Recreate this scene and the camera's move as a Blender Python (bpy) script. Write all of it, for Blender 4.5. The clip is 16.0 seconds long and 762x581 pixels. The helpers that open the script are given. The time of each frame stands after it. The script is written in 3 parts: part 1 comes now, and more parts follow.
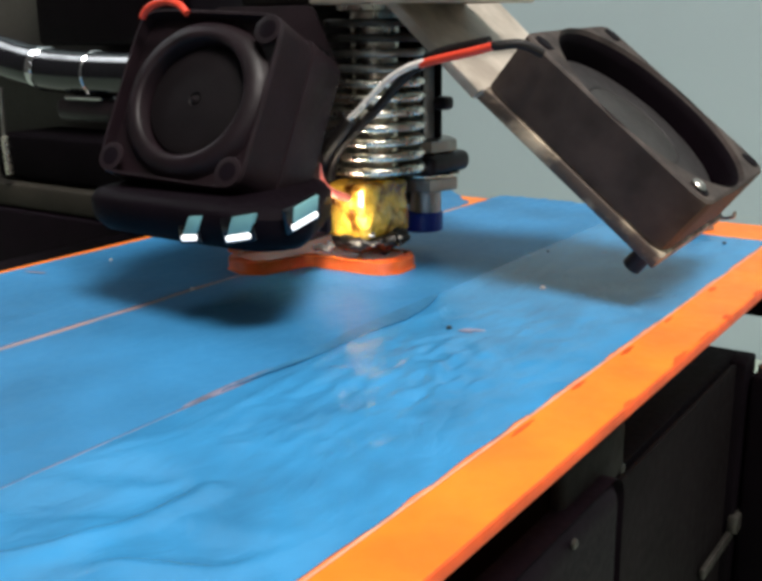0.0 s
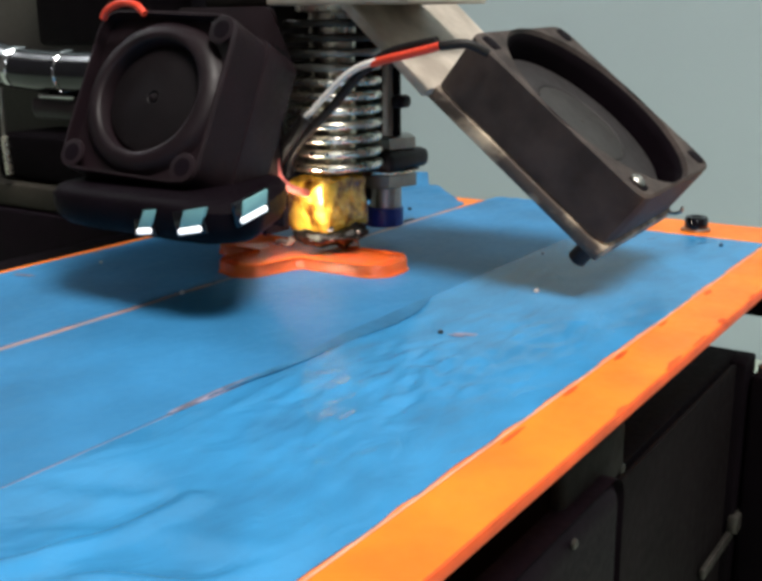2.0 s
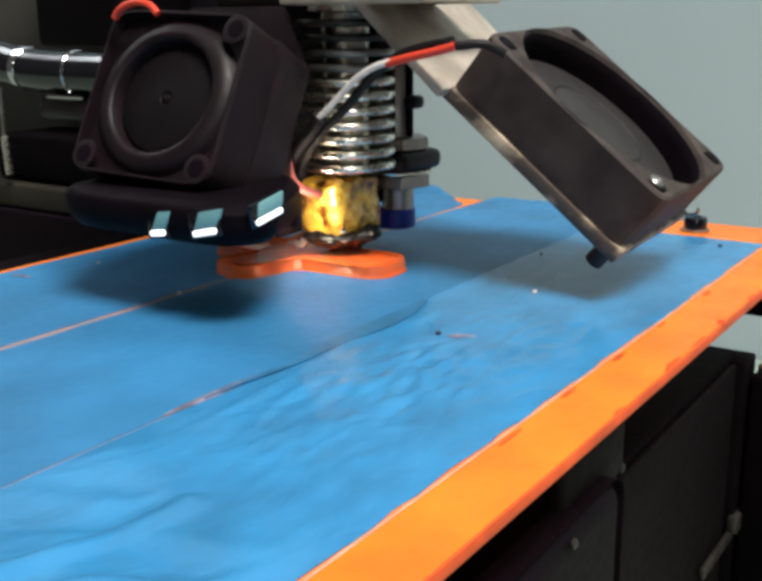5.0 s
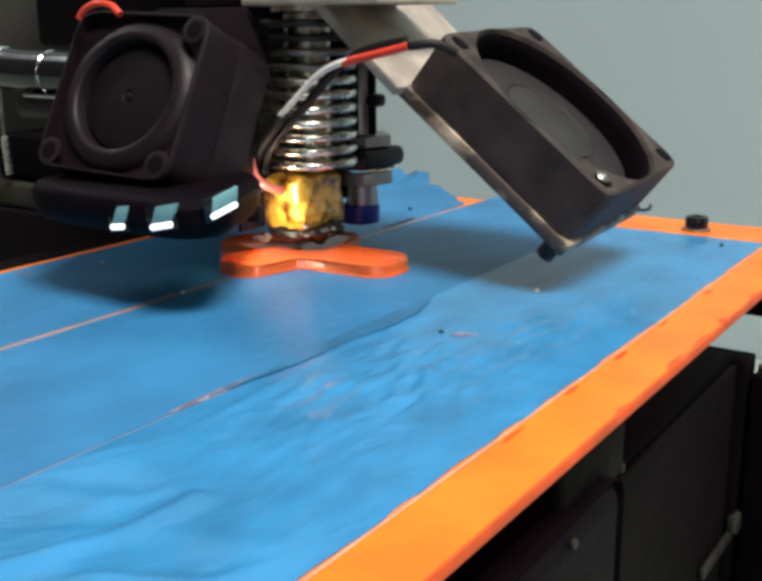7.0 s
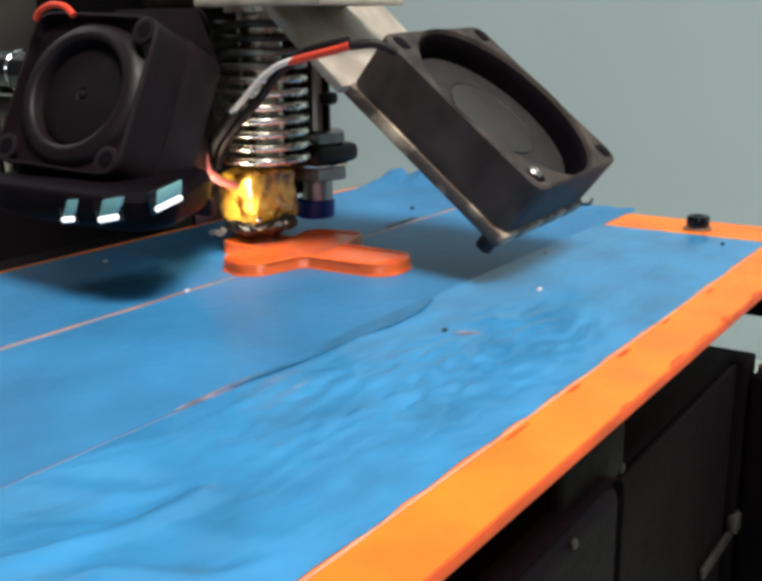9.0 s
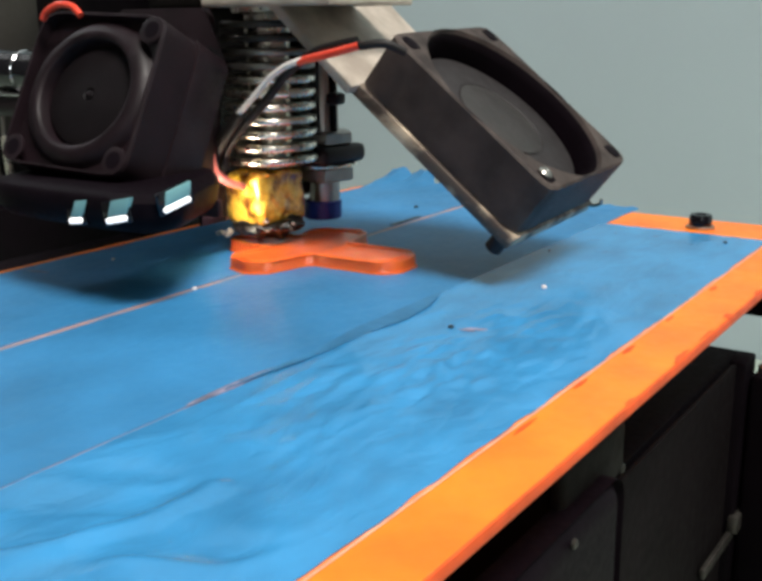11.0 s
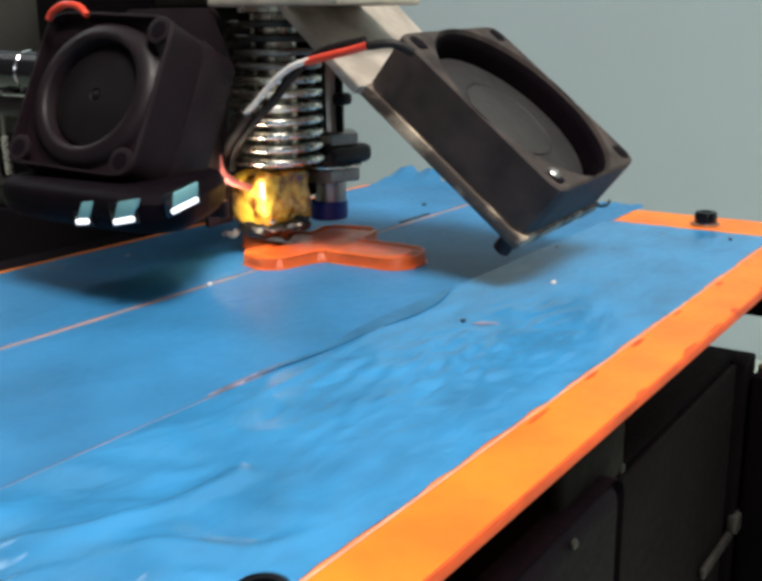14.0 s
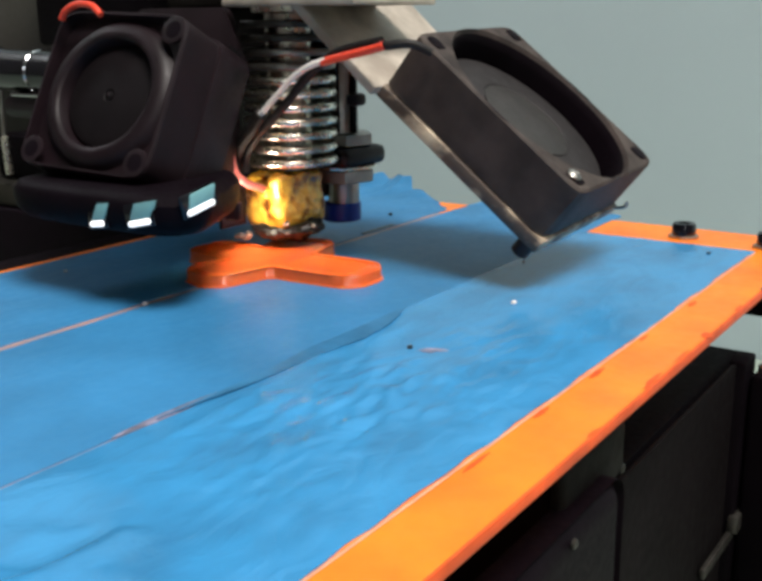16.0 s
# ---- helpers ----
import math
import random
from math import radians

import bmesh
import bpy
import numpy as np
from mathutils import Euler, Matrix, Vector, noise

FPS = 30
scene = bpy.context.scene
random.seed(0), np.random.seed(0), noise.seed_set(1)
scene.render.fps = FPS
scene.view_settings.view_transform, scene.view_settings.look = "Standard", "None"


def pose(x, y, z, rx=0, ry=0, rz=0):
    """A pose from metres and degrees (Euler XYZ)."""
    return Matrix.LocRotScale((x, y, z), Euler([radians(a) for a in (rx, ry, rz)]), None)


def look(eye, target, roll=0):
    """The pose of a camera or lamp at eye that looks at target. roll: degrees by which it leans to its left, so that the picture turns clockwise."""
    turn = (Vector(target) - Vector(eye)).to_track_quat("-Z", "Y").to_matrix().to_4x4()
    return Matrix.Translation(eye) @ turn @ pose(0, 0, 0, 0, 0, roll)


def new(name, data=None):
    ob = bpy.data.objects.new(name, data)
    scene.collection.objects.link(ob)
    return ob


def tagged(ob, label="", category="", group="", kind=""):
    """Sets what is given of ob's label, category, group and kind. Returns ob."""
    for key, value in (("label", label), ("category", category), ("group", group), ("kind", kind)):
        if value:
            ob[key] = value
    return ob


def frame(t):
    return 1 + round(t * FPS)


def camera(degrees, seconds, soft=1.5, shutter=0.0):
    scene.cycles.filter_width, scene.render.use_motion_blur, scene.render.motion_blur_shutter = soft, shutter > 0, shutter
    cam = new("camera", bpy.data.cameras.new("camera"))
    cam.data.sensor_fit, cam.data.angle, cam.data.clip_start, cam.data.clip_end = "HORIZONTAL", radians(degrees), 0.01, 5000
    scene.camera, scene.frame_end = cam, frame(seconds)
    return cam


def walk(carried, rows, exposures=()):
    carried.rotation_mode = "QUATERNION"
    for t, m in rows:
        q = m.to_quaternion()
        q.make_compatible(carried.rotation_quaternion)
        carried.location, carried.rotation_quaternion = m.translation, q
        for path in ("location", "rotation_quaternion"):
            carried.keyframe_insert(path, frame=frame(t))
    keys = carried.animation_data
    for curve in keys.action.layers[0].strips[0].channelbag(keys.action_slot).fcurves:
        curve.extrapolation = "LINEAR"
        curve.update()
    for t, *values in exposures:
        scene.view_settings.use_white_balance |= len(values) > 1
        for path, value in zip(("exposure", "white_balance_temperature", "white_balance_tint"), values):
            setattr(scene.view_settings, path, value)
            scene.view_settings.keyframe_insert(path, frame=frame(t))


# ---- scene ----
# A small 3D printer seen from close by. Origin: middle of the print bed's top at rest; x along the gantry, y along the bed's travel.
cam = camera(42.05, 16.0, soft=3.7, shutter=0.4)
EYE = pose(0.1166, -0.1166, 0.053, 74.83, 0.63, 34.33)
walk(cam, [(0.0, EYE), (16.0, EYE)])

# ---- world, light, exposure ----
scene.view_settings.exposure = 0.0
world = bpy.data.worlds.new("world")
scene.world = world
world.use_nodes = True
world.node_tree.nodes["Background"].inputs[0].default_value = (0.75, 0.87, 1.0, 1)
world.node_tree.nodes["Background"].inputs[1].default_value = 0.02


def area_lamp(name, size, size_y, power, colour, m):
    data = bpy.data.lights.new(name, "AREA")
    data.shape, data.size, data.size_y, data.energy, data.color = "RECTANGLE", size, size_y, power, colour
    ob = new(name, data)
    ob.matrix_world = m
    return ob


# Two unseen fill lamps added for highlights on fins, fan and conduit
area_lamp("fill_lamp_behind_camera", 0.26, 0.34, 2.8, (0.92, 0.96, 1.0), look((1.05, -1.77, 0.70), (0.0, 0.05, 0.05)))
area_lamp("fill_lamp_beside_gantry", 0.36, 0.20, 2.4, (0.90, 0.96, 1.0), look((-0.885, 0.01, 0.70), (-0.1, 0.07, 0.04)))
area_lamp("ceiling_light_panel", 0.72, 0.72, 85.0, (1.0, 0.95, 0.89), look((0.72, -0.30, 1.66), (0.0, 0.05, 0.0)))

# ---- materials ----


def material(name, colour, rough=0.5, metal=0.0, vary=0.25, scale=60.0, bump=0.15, bump_scale=400.0, dark=None, glow=0.0, spec=0.5, coat=0.0, stretch=(1, 1, 1), bump_dist=0.0004, span=(0.35, 0.65), worn=None):
    """Principled surface with two scales of colour variation, uneven gloss and fine relief."""
    m = bpy.data.materials.new(name)
    m.use_nodes = True
    n, l = m.node_tree.nodes, m.node_tree.links
    b = n["Principled BSDF"]
    co = n.new("ShaderNodeTexCoord")
    mp = n.new("ShaderNodeMapping")
    mp.inputs["Scale"].default_value = stretch
    l.new(co.outputs["Object"], mp.inputs["Vector"])
    big, fine = n.new("ShaderNodeTexNoise"), n.new("ShaderNodeTexNoise")
    big.inputs["Scale"].default_value, big.inputs["Detail"].default_value = scale, 4
    fine.inputs["Scale"].default_value, fine.inputs["Detail"].default_value = bump_scale, 3
    l.new(mp.outputs[0], big.inputs["Vector"])
    l.new(mp.outputs[0], fine.inputs["Vector"])
    mix = n.new("ShaderNodeMix")
    mix.data_type = "RGBA"
    d = dark or tuple(c * (1 - vary) for c in colour)
    mix.inputs["A"].default_value, mix.inputs["B"].default_value = (*d, 1), (*colour, 1)
    ramp = n.new("ShaderNodeMapRange")
    ramp.inputs["From Min"].default_value, ramp.inputs["From Max"].default_value = span
    l.new(big.outputs["Fac"], ramp.inputs["Value"])
    l.new(ramp.outputs[0], mix.inputs["Factor"])
    l.new(mix.outputs["Result"], b.inputs["Base Color"])
    if worn:
        geo, sharp, rub, edge = n.new("ShaderNodeNewGeometry"), n.new("ShaderNodeMapRange"), n.new("ShaderNodeMath"), n.new("ShaderNodeMix")
        sharp.inputs["From Min"].default_value, sharp.inputs["From Max"].default_value = 0.52, 0.62
        l.new(geo.outputs["Pointiness"], sharp.inputs["Value"])
        rub.operation = "MULTIPLY"
        l.new(sharp.outputs[0], rub.inputs[0])
        l.new(ramp.outputs[0], rub.inputs[1])
        edge.data_type = "RGBA"
        edge.inputs["B"].default_value = (*worn, 1)
        l.new(rub.outputs[0], edge.inputs["Factor"])
        l.new(mix.outputs["Result"], edge.inputs["A"])
        l.new(edge.outputs["Result"], b.inputs["Base Color"])
    rr = n.new("ShaderNodeMapRange")
    rr.inputs["To Min"].default_value, rr.inputs["To Max"].default_value = rough * 0.8, min(1, rough * 1.25)
    l.new(fine.outputs["Fac"], rr.inputs["Value"])
    l.new(rr.outputs[0], b.inputs["Roughness"])
    b.inputs["Metallic"].default_value = metal
    b.inputs["Specular IOR Level"].default_value = spec
    b.inputs["Coat Weight"].default_value = coat
    bp = n.new("ShaderNodeBump")
    bp.inputs["Strength"].default_value, bp.inputs["Distance"].default_value = bump, bump_dist
    l.new(fine.outputs["Fac"], bp.inputs["Height"])
    l.new(bp.outputs[0], b.inputs["Normal"])
    if glow:
        b.inputs["Emission Color"].default_value = (*colour, 1)
        b.inputs["Emission Strength"].default_value = glow
    return m


TAPE = material("blue_masking_tape", (0.035, 0.211, 0.446), 0.44, vary=0.30, scale=32, spec=0.5, bump=0.0, bump_scale=500, bump_dist=0.0002)
# Brighter copy of the tape for strip three, with its stronger light painted in
TAPE_LIT = material("glossy_lit_blue_tape", (0.040, 0.245, 0.508), 0.21, dark=(0.033, 0.178, 0.365), span=(0.3, 0.62), stretch=(1, 0.6, 1), scale=95, spec=0.55, bump=0.0, bump_scale=500, bump_dist=0.0002)
TAPE_BAND = material("darker_blue_tape_band", (0.030, 0.165, 0.340), 0.4, vary=0.35, scale=90, bump=0.2)
# Serves the worn chips and the plate's side, whose shade is painted in
BED_WORN_SHADED = material("worn_and_shaded_red_orange", (0.80, 0.095, 0.010), 0.5, vary=0.35, scale=90)
BED = material("orange_bed_enamel", (0.95, 0.24, 0.012), 0.42, vary=0.12, scale=60, bump=0.1, dark=(0.85, 0.17, 0.01))
PRINT = material("orange_red_filament", (1.0, 0.165, 0.032), 0.22, vary=0.15, scale=150, bump=0.5, bump_scale=1.0, bump_dist=0.0003)
BLACK = material("black_plastic", (0.0105, 0.0052, 0.0075), 0.46, vary=0.35, scale=120, bump=0.08, bump_scale=900, spec=0.24, worn=(0.022, 0.014, 0.017))
DUSTY = material("dusty_black_plastic", (0.047, 0.034, 0.031), 0.6, vary=0.5, scale=140, bump=0.12, bump_scale=900, spec=0.25, worn=(0.10, 0.082, 0.07))
ROTOR = material("dusty_grey_rotor", (0.026, 0.022, 0.021), 0.5, vary=0.3, scale=160)
DARK = material("dull_black_rotor", (0.0055, 0.0036, 0.0046), 0.6, spec=0.15, vary=0.3, scale=160)
DUCT = material("matt_black_duct_plastic", (0.0048, 0.0026, 0.0046), 0.55, vary=0.3, scale=120, bump=0.08, bump_scale=900, spec=0.06)
BLOCK = material("dull_brown_black_casting", (0.012, 0.0095, 0.0085), 0.7, vary=0.4, scale=90, bump=0.3, spec=0.1)
GLOSSY = material("glossy_black_plastic", (0.004, 0.004, 0.007), 0.14, vary=0.3, scale=80, bump=0.02, spec=0.5)
FRAME = material("black_powder_coat", (0.0030, 0.0018, 0.0030), 0.65, vary=0.4, scale=60, bump=0.1, bump_scale=900, spec=0.04)
DARK_GREY = material("dark_grey_panel", (0.0066, 0.0050, 0.0056), 0.65, spec=0.05, vary=0.3, scale=40, bump=0.2)
WORN = material("scuffed_aluminium_sheet", (0.54, 0.47, 0.40), 0.5, 0.15, dark=(0.33, 0.28, 0.23), scale=110, bump=0.35, bump_scale=500)
STAINED = material("stained_aluminium_sheet", (0.46, 0.37, 0.27), 0.55, 0.0, dark=(0.06, 0.043, 0.034), scale=130, span=(0.46, 0.64), bump=0.4, bump_scale=500, stretch=(0.7, 1, 1))
SPUN = material("dim_spinning_blades", (0.023, 0.020, 0.021), 0.6, spec=0.3, vary=0.3, scale=160)
STEEL = material("machined_aluminium", (0.93, 0.88, 0.77), 0.27, 1.0, vary=0.2, scale=200, bump=0.02)
CHROME = material("polished_steel_rod", (0.55, 0.55, 0.56), 0.12, 1.0, vary=0.1)
ZINC = material("zinc_plated_steel", (0.42, 0.40, 0.37), 0.35, 1.0, vary=0.3, scale=200)
# Darker metals for the upper fins' shade; the second also for small steel parts
STEEL_SHADED = material("shaded_aluminium", (0.30, 0.28, 0.25), 0.32, 0.85, vary=0.4, scale=200)
TARNISH_SHADED = material("tarnished_and_shaded_steel", (0.06, 0.056, 0.05), 0.45, 0.7, vary=0.4, scale=200)
KAPTON = material("polyimide_tape", (1.0, 0.60, 0.07), 0.2, 0.3, vary=0.75, scale=210, span=(0.36, 0.52), bump=1.0, bump_scale=330, dark=(0.22, 0.07, 0.008), coat=0.6, bump_dist=0.0018)
GUNK = material("burnt_plastic", (0.012, 0.009, 0.008), 0.3, vary=0.5, scale=300, bump=0.8, bump_scale=500, bump_dist=0.001)
MELT = material("pale_melted_plastic", (0.55, 0.48, 0.42), 0.3, vary=0.3, scale=300)
BRASS = material("brass", (0.55, 0.36, 0.12), 0.35, 1.0)
BLUE_CAP = material("blue_sensor_cap", (0.008, 0.03, 0.27), 0.35, vary=0.2)
RED_WIRE = material("red_wire", (0.85, 0.07, 0.035), 0.3, vary=0.15)
WHITE_WIRE = material("white_wire", (0.85, 0.8, 0.76), 0.35, vary=0.1)
PINK_WIRE = material("faded_red_wire", (0.62, 0.16, 0.14), 0.4, vary=0.3, scale=300)
BLACK_WIRE = material("black_wire", (0.009, 0.007, 0.007), 0.5, spec=0.3)
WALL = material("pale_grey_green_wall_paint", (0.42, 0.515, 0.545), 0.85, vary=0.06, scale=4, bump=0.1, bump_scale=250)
WALL_DARK = material("low_bounce_grey", (0.09, 0.088, 0.086), 0.9, vary=0.1, scale=4)
DESK = material("grey_green_desk", (0.33, 0.40, 0.34), 0.6, vary=0.12, scale=9)
CEILING = material("white_ceiling_paint", (0.8, 0.8, 0.78), 0.9, vary=0.04, scale=4)
GREY_PLATE = material("grey_sheet_metal", (0.058, 0.054, 0.045), 0.6, 0.0, vary=0.3, scale=25)
LEDGE = material("dull_brown_painted_steel", (0.026, 0.023, 0.018), 0.7, vary=0.3, scale=40, spec=0.15)
# Glow added to duct panes and bars, which would otherwise go dark
PANE_GLOW = material("teal_pane_glow", (0.15, 0.33, 0.35), 0.3, glow=0.14, vary=0.15, scale=300)
WHITE_GLOW = material("white_bar_glow", (1.0, 1.0, 1.0), 0.3, glow=1.1, vary=0.02)
LED_IN = material("lit_inner_led_strip", (1.0, 0.86, 0.66), 0.3, glow=115.0, vary=0.02)
SPECK = material("pale_plastic_crumb", (0.85, 0.75, 0.72), 0.4)
GAP_L = material("pinkish_glue", (0.46, 0.24, 0.18), 0.4, dark=(0.17, 0.20, 0.27), scale=70)
GAP_M = material("greyish_glue", (0.40, 0.24, 0.22), 0.4, dark=(0.05, 0.16, 0.30), scale=50)
FRINGE = material("pale_adhesive", (0.80, 0.38, 0.24), 0.5, vary=0.3, scale=200)
RESIDUE = material("thin_orange_residue", (0.27, 0.26, 0.37), 0.5, vary=0.6, scale=400)

# coarser crinkles of the tape
def crinkled(mat, strength):
    """Coarser crinkles on a tape material."""
    nodes, links = mat.node_tree.nodes, mat.node_tree.links
    crease = nodes.new("ShaderNodeTexNoise")
    crease.inputs["Scale"].default_value, crease.inputs["Detail"].default_value, crease.inputs["Distortion"].default_value = 190, 4, 0.8
    turn = nodes.new("ShaderNodeMapping")
    turn.inputs["Rotation"].default_value, turn.inputs["Scale"].default_value = (0, 0, radians(-4)), (1.0, 0.5, 1.0)
    links.new(nodes["Texture Coordinate"].outputs["Object"], turn.inputs["Vector"])
    links.new(turn.outputs[0], crease.inputs["Vector"])
    relief = nodes.new("ShaderNodeBump")
    relief.inputs["Strength"].default_value, relief.inputs["Distance"].default_value = strength, 0.0016
    links.new(crease.outputs["Fac"], relief.inputs["Height"])
    links.new(relief.outputs[0], nodes["Bump"].inputs["Normal"])


crinkled(TAPE, 0.12)
crinkled(TAPE_LIT, 0.3)

# layer lines of printed plastic
PRINT.node_tree.nodes["Principled BSDF"].inputs["Subsurface Weight"].default_value = 0.35
PRINT.node_tree.nodes["Principled BSDF"].inputs["Subsurface Radius"].default_value = (1.0, 0.25, 0.05)
PRINT.node_tree.nodes["Principled BSDF"].inputs["Subsurface Scale"].default_value = 0.002
_n, _l = PRINT.node_tree.nodes, PRINT.node_tree.links
_wave = _n.new("ShaderNodeTexWave")
_wave.bands_direction, _wave.inputs["Scale"].default_value, _wave.inputs["Distortion"].default_value = "Z", 650, 0.6
_l.new(_n["Texture Coordinate"].outputs["Object"], _wave.inputs["Vector"])
_l.new(_wave.outputs["Fac"], _n["Bump"].inputs["Height"])

# ---- mesh helpers (millimetres in, metres out) ----
MM = 0.001


def thing(name, label, category, m=None, group=""):
    ob = new(name)
    ob.empty_display_size = 0.01
    ob.matrix_world = m or Matrix()
    return tagged(ob, label, category, group)


def mesh(name, bm, mat, smooth=True, angle=40):
    bmesh.ops.recalc_face_normals(bm, faces=bm.faces)
    me = bpy.data.meshes.new(name)
    bm.to_mesh(me)
    bm.free()
    for mm in (mat if isinstance(mat, (list, tuple)) else [mat]):
        me.materials.append(mm)
    if smooth:
        me.shade_smooth()
        me.set_sharp_from_angle(angle=radians(angle))
    return me


def part(name, bm, mat, parent, label="", m=None, smooth=True):
    ob = new(name, mesh(name, bm, mat, smooth))
    ob.parent = parent
    if m is not None:
        ob.matrix_basis = m
    return tagged(ob, label)


def alone(name, bm, mat, label, category, kind="", group="", m=None):
    ob = new(name, mesh(name, bm, mat))
    if m is not None:
        ob.matrix_basis = m
    return tagged(ob, label, category, group, kind)


def mmpose(x, y, z, rx=0, ry=0, rz=0):
    return pose(x * MM, y * MM, z * MM, rx, ry, rz)


def box(lo, hi, bevel=0.0, segs=2, bm=None, m=None):
    bm = bm or bmesh.new()
    lo, hi = Vector(lo) * MM, Vector(hi) * MM
    mat = Matrix.Translation((lo + hi) / 2) @ Matrix.Diagonal((*(hi - lo), 1))
    made = bmesh.ops.create_cube(bm, size=1, matrix=(m or Matrix()) @ mat)
    if bevel:
        edges = {e for v in made["verts"] for e in v.link_edges}
        bmesh.ops.bevel(bm, geom=list(edges), offset=bevel * MM, segments=segs, profile=0.5, affect="EDGES")
    return bm


def lathe(profile, segs=32, bm=None, m=None, cap=True):
    """A turned shape round z from (radius, height) pairs."""
    bm = bm or bmesh.new()
    m = m or Matrix()
    rings = []
    for r, z in profile:
        rings.append([bm.verts.new(m @ Vector((r * MM * math.cos(2 * math.pi * i / segs), r * MM * math.sin(2 * math.pi * i / segs), z * MM))) for i in range(segs)])
    for a, b in zip(rings, rings[1:]):
        for i in range(segs):
            bm.faces.new((a[i], a[(i + 1) % segs], b[(i + 1) % segs], b[i]))
    if cap:
        bm.faces.new(rings[0][::-1])
        bm.faces.new(rings[-1])
    return bm


def rod(p0, p1, r, segs=16, bm=None):
    p0, p1 = Vector(p0), Vector(p1)
    d = p1 - p0
    m = Matrix.Translation(p0 * MM) @ d.to_track_quat("Z", "Y").to_matrix().to_4x4()
    return lathe([(r * 0.9, 0), (r, 0.1 * r), (r, d.length - 0.1 * r), (r * 0.9, d.length)], segs, bm, m)


def smooth_path(points, steps=8):
    """Catmull-Rom through the points."""
    pts = [Vector(p) for p in points]
    pts = [2 * pts[0] - pts[1], *pts, 2 * pts[-1] - pts[-2]]
    out = []
    for a, b, c, d in zip(pts, pts[1:], pts[2:], pts[3:]):
        for i in range(steps):
            t = i / steps
            out.append(0.5 * (2 * b + (c - a) * t + (2 * a - 5 * b + 4 * c - d) * t * t + (3 * b - a - 3 * c + d) * t ** 3))
    return out + [pts[-2]]


def tube(points, r, segs=10, bm=None, steps=8, taper=None):
    bm = bm or bmesh.new()
    pts = smooth_path(points, steps)
    rings, side = [], Vector((0.3, 0.5, 0.8))
    for i, p in enumerate(pts):
        d = (pts[min(i + 1, len(pts) - 1)] - pts[max(i - 1, 0)]).normalized()
        side = (side - side.dot(d) * d).normalized()
        up = d.cross(side)
        rr = r if taper is None else r + (taper - r) * i / (len(pts) - 1)
        rings.append([bm.verts.new((p + rr * (math.cos(2 * math.pi * k / segs) * side + math.sin(2 * math.pi * k / segs) * up)) * MM) for k in range(segs)])
    for a, b in zip(rings, rings[1:]):
        for k in range(segs):
            bm.faces.new((a[k], a[(k + 1) % segs], b[(k + 1) % segs], b[k]))
    bm.faces.new(rings[0][::-1])
    bm.faces.new(rings[-1])
    return bm


def rounded(w, h, r, n=6):
    """Outline of a rounded rectangle w x h round the origin."""
    out = []
    for cx, cy, a0 in ((w / 2 - r, h / 2 - r, 0), (-w / 2 + r, h / 2 - r, 90), (-w / 2 + r, -h / 2 + r, 180), (w / 2 - r, -h / 2 + r, 270)):
        for i in range(n + 1):
            a = radians(a0 + 90 * i / n)
            out.append((cx + r * math.cos(a), cy + r * math.sin(a)))
    return out


def loft(rings, bm=None, cap0=True, cap1=True):
    """Skin through closed rings of equal length, given as lists of 3D points."""
    bm = bm or bmesh.new()
    vs = [[bm.verts.new(Vector(p) * MM) for p in ring] for ring in rings]
    for a, b in zip(vs, vs[1:]):
        for i in range(len(a)):
            bm.faces.new((a[i], a[(i + 1) % len(a)], b[(i + 1) % len(a)], b[i]))
    if cap0:
        bm.faces.new(vs[0][::-1])
    if cap1:
        bm.faces.new(vs[-1])
    return bm


def nut(r, h, bm=None, m=None):
    return lathe([(r * 0.86, 0), (r, h * 0.12), (r, h * 0.88), (r * 0.86, h)], 6, bm, m)


